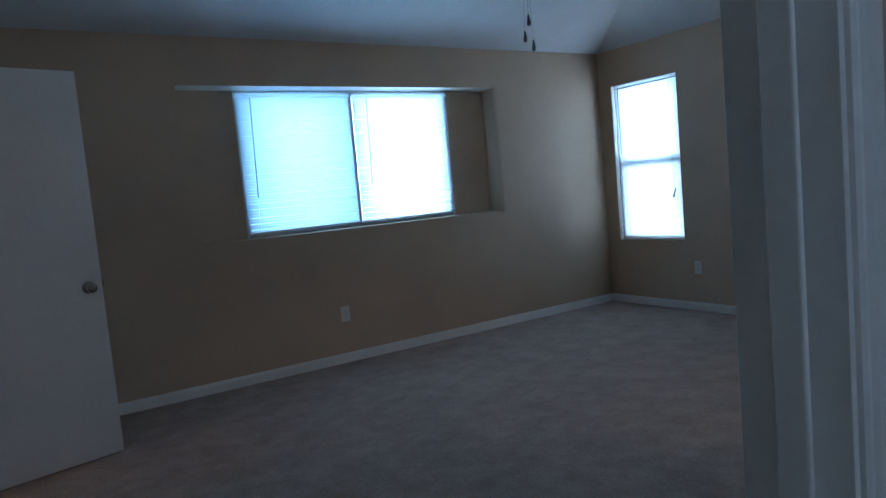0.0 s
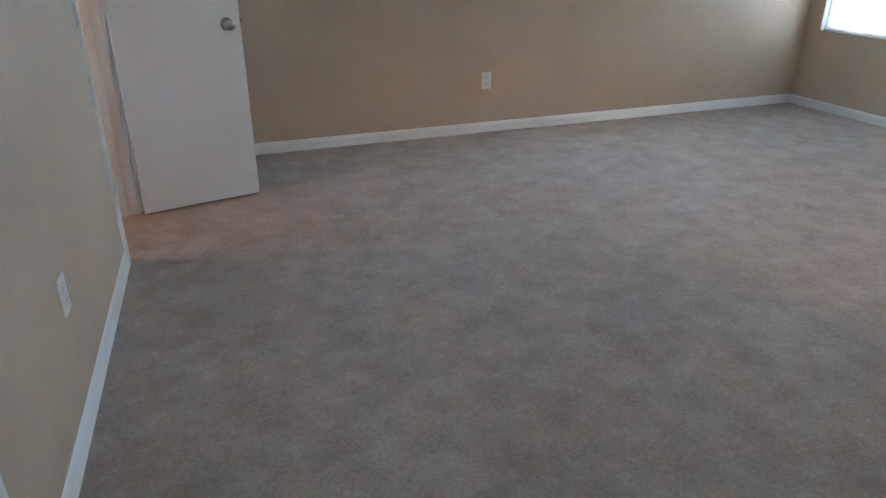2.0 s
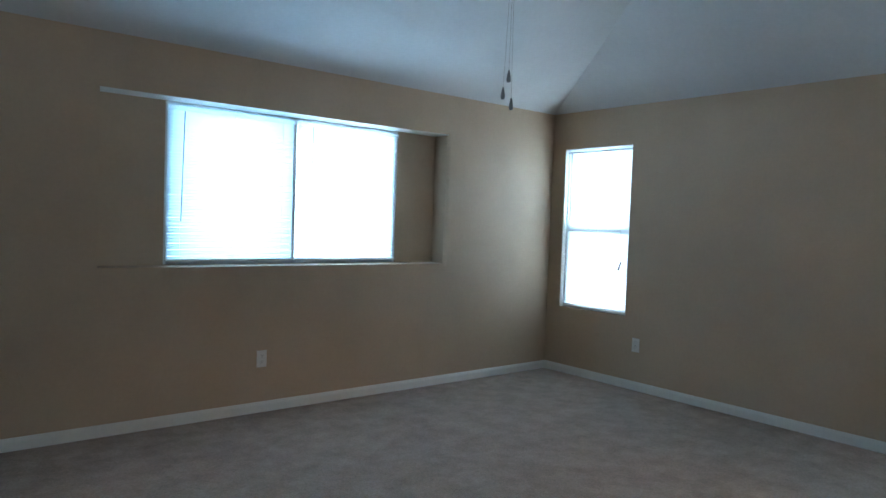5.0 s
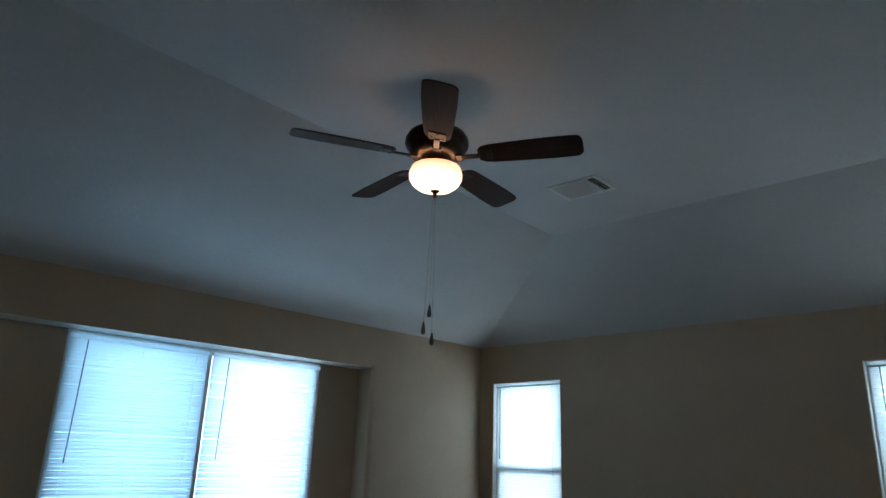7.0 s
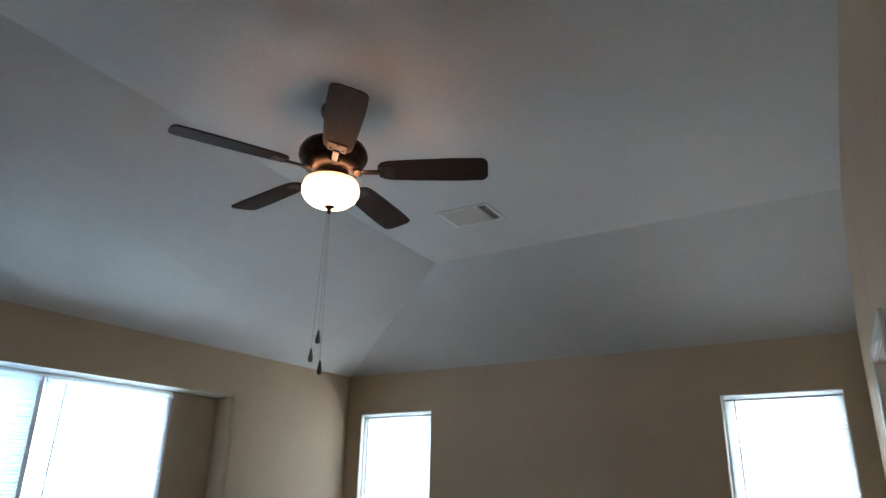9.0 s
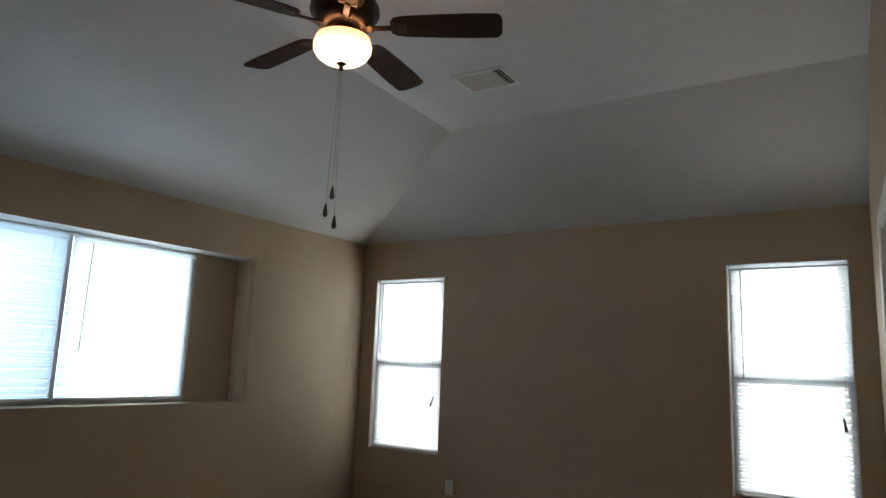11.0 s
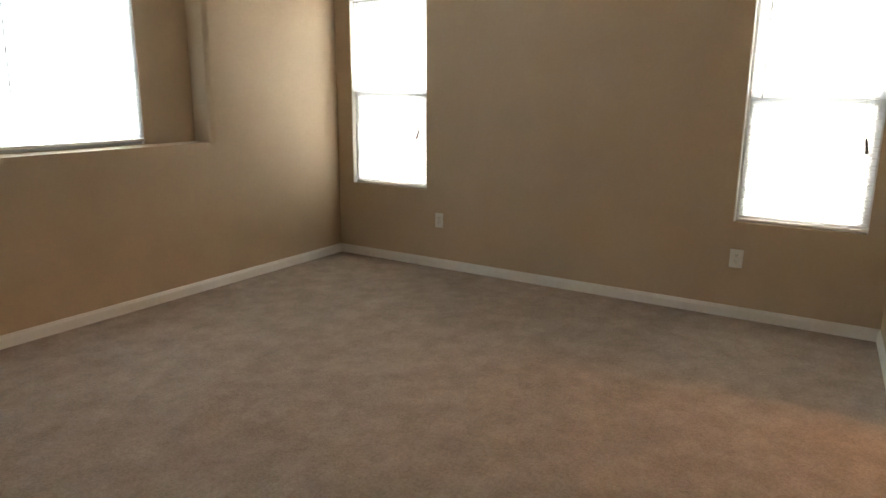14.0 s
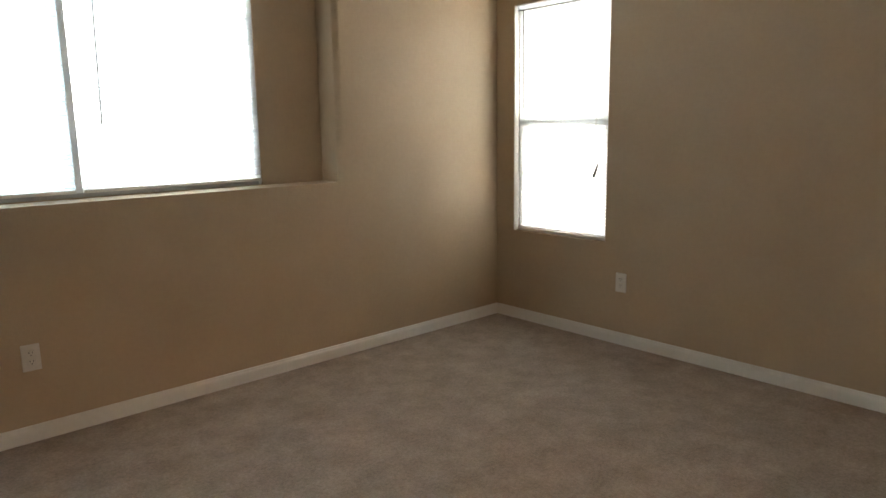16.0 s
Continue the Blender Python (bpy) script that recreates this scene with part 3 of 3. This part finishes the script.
# ---- ceiling fan with its lamp ----
def ceiling_fan(x, y, z, turn):
    top = empty("ceiling_fan", pose(x, y, z), "dark bronze ceiling fan, five walnut blades, lit frosted bowl", "ceiling fan")
    part("canopy", lathe([(0, 0.025), (0.066, 0.025), (0.068, 0.013), (0.064, -0.005), (0.05, -0.03), (0.03, -0.043), (0.0, -0.045)]), BRONZE, top, smooth=True)
    part("downrod", lathe([(0, -0.043), (0.013, -0.043), (0.013, -0.12), (0.024, -0.125), (0.026, -0.14), (0, -0.142)], 20), BRONZE, top, smooth=True)
    part("motor_housing", lathe([(0, -0.128), (0.05, -0.13), (0.09, -0.138), (0.125, -0.155), (0.138, -0.178), (0.14, -0.2), (0.132, -0.218),
                                 (0.118, -0.228), (0.12, -0.24), (0.108, -0.256), (0.085, -0.268), (0.06, -0.27), (0, -0.27)], 40), BRONZE, top, smooth=True)
    part("light_fitter", lathe([(0, -0.268), (0.062, -0.27), (0.07, -0.282), (0.07, -0.292), (0.076, -0.3), (0.074, -0.308), (0.03, -0.318), (0, -0.32)], 40), BRONZE, top, smooth=True)
    part("glass_bowl", lathe([(0.106, -0.312), (0.110, -0.323), (0.115, -0.342), (0.113, -0.363), (0.102, -0.384), (0.081, -0.401), (0.053, -0.412), (0.02, -0.4165), (0, -0.417)], 44),
         GLOW_GLASS, top, "lit frosted amber glass bowl", True)
    part("finial", lathe([(0, -0.409), (0.02, -0.411), (0.021, -0.418), (0.012, -0.424), (0.008, -0.43), (0.01, -0.438), (0.006, -0.446), (0, -0.448)], 20), BRONZE, top, smooth=True)
    for a in (20, 200):
        b = part("bulb", lathe([(0, 0.03), (0.012, 0.028), (0.014, 0.01), (0.026, -0.012), (0.026, -0.026), (0.016, -0.038), (0, -0.042)], 16), lamp_glass("warm_bulb", FAN_GLOW, (1.0, 0.67, 0.48)), top, "lit bulb", True)
        b.matrix_local = pose(0.026 * math.cos(radians(a)), 0.026 * math.sin(radians(a)), -0.366)
    # blade with a rounded tip, its iron with a round medallion
    outline = []
    for i in range(13):
        a = math.radians(90 - 15 * i)
        outline.append((0.600 + 0.028 * math.cos(a), 0.041 * math.sin(a) + (0.026 if i < 6 else -0.026 if i > 6 else 0)))
    outline += [(0.50, -0.069), (0.35, -0.064), (0.24, -0.058), (0.205, -0.050), (0.19, -0.030), (0.185, 0.0), (0.19, 0.030), (0.205, 0.050), (0.24, 0.058), (0.35, 0.064), (0.50, 0.069)]
    bm = bmesh.new()
    lo = [bm.verts.new((a, b, -0.003)) for a, b in outline]
    hi = [bm.verts.new((a, b, 0.003)) for a, b in outline]
    bm.faces.new(lo)
    bm.faces.new(hi[::-1])
    for i in range(len(lo)):
        j = (i + 1) % len(lo)
        bm.faces.new((lo[i], hi[i], hi[j], lo[j]))
    blade = part("blade", bm, WALNUT, top, "dark walnut fan blade")
    bm = bmesh.new()
    add_box(bm, 0.105, 0.20, -0.012, 0.012, -0.012, -0.004, 0.002)
    add_box(bm, 0.09, 0.12, -0.02, 0.02, -0.014, 0.0, 0.003)
    add_box(bm, 0.19, 0.25, -0.036, 0.036, -0.0075, -0.0032, 0.001)
    for u, v in ((0.205, 0.024), (0.205, -0.024), (0.238, 0.0)):
        bmesh.ops.create_cone(bm, cap_ends=True, segments=10, radius1=0.005, radius2=0.005, depth=0.003, matrix=Matrix.Translation((u, v, -0.009)))
    iron = part("blade_iron", bm, BRONZE, blade, "bronze blade bracket")
    blades = [blade]
    for i in range(4):
        b = new("blade", blade.data)
        b.parent = top
        c = new("blade_iron", iron.data)
        c.parent = b
        tagged(b, "dark walnut fan blade"), tagged(c, "bronze blade bracket")
        blades.append(b)
    for i, b in enumerate(blades):
        b.matrix_local = pose(0, 0, -0.262, 0, 0, turn + 72 * i) @ pose(0, 0, 0, -12, 0, 0)
    for (dx, dy), drop in (((-0.022, 0.012), 1.895), ((0.004, -0.012), 1.852), ((0.0, 0.004), 1.967)):
        a, b = Vector((dx * 0.3, dy * 0.3, -0.44)), Vector((dx, dy, drop + 0.02 - z))
        length = (b - a).length
        bm = bmesh.new()
        n = int(length / 0.0045)
        for k in range(n):
            bmesh.ops.create_icosphere(bm, subdivisions=1, radius=0.0014, matrix=Matrix.Translation(a.lerp(b, k / n)))
        ch = part("pull_chain", bm, CHAIN, top, "fine beaded pull chain")
        bm = lathe([(0, 0.024), (0.003, 0.023), (0.005, 0.012), (0.0085, -0.006), (0.0095, -0.018), (0.007, -0.026), (0, -0.028)], 14)
        k = part("pull", bm, TASSEL, ch, "dark turned wooden pull", True)
        k.matrix_local = Matrix.Translation(b)
    return top


ceiling_fan(-2.897, -2.347, CEIL - 0.026, 11)


# ---- ceiling register ----
def ceiling_vent(x, y, z, turn):
    top = empty("ceiling_vent", pose(x, y, z, 0, 0, turn), "white metal ceiling air register with louvres", "ceiling vent")
    a, b, t = 0.125, 0.16, 0.022
    part("frame_side", box(-a, -a + t, -b, b, -0.008, -0.001, 0.002), PLASTIC, top)
    part("frame_side", box(a - t, a, -b, b, -0.008, -0.001, 0.002), PLASTIC, top)
    part("frame_end", box(-a + t, a - t, -b, -b + t, -0.008, -0.001, 0.002), PLASTIC, top)
    part("frame_end", box(-a + t, a - t, b - t, b, -0.008, -0.001, 0.002), PLASTIC, top)
    # no duct is cut: a black sheet paints its darkness behind the louvres
    part("backing", box(-a + t, a - t, -b + t, b - t, -0.0015, -0.001), HOLE_SHADE, top, "flat black sheet standing in for the shaded duct")
    first = part("louvre", box(-a + t, a - t, -0.009, 0.009, -0.0006, 0.0006), PLASTIC, top)
    y0, i = -b + t + 0.012, 0
    while y0 < b - t - 0.006:
        s = first if i == 0 else new("louvre", first.data)
        s.parent = top
        s.matrix_local = pose(0, y0, -0.0085, 38 if y0 < -b + 0.075 else -24, 0, 0)
        y0 += 0.0215 if y0 < -b + 0.075 else 0.0148
        i += 1
    return top


ceiling_vent(-1.625, -2.237, CEIL, 3)


# ---- outlets ----
def outlet(m, label, width=0.072):
    """A duplex outlet: u across, v into the wall."""
    top = empty("wall_outlet", m, label, "wall outlet", "wall outlets")
    part("cover_plate", box(-width / 2, width / 2, -0.006, 0.0, -0.058, 0.058, 0.0025), PLASTIC, top)
    for s in (-1, 1):
        r = part("receptacle", box(-0.0165, 0.0165, -0.0085, -0.0055, s * 0.0195 - 0.014, s * 0.0195 + 0.014, 0.003), PLASTIC, top)
        for u, h in ((-0.0065, 0.008), (0.0065, 0.0065)):
            part("slot", box(u - 0.0012, u + 0.0012, -0.0088, -0.0083, s * 0.0195 + 0.004 - h / 2, s * 0.0195 + 0.004 + h / 2), HOLE_SHADE, r)
        part("ground_hole", box(-0.002, 0.002, -0.0088, -0.0083, s * 0.0195 - 0.0095, s * 0.0195 - 0.0055), HOLE_SHADE, r)
    k = part("screw", lathe([(0, 0), (0.0035, 0), (0.003, 0.0012), (0, 0.0014)], 10), PLASTIC, top)
    k.matrix_local = pose(0, -0.006, 0, 90)
    return top


outlet(M_N @ pose(-2.889 - NW[0], 0, 0.382), "white duplex outlet low on the tan wall")
outlet(M_E @ pose(1.014, 0, 0.391), "white duplex outlet low on the tan wall")
outlet(M_E @ pose(3.184, 0, 0.385), "white duplex outlet plate below a window", 0.079)
outlet(M_W @ pose(1.783, 0, 0.413), "white duplex outlet on the wall beside the closet")
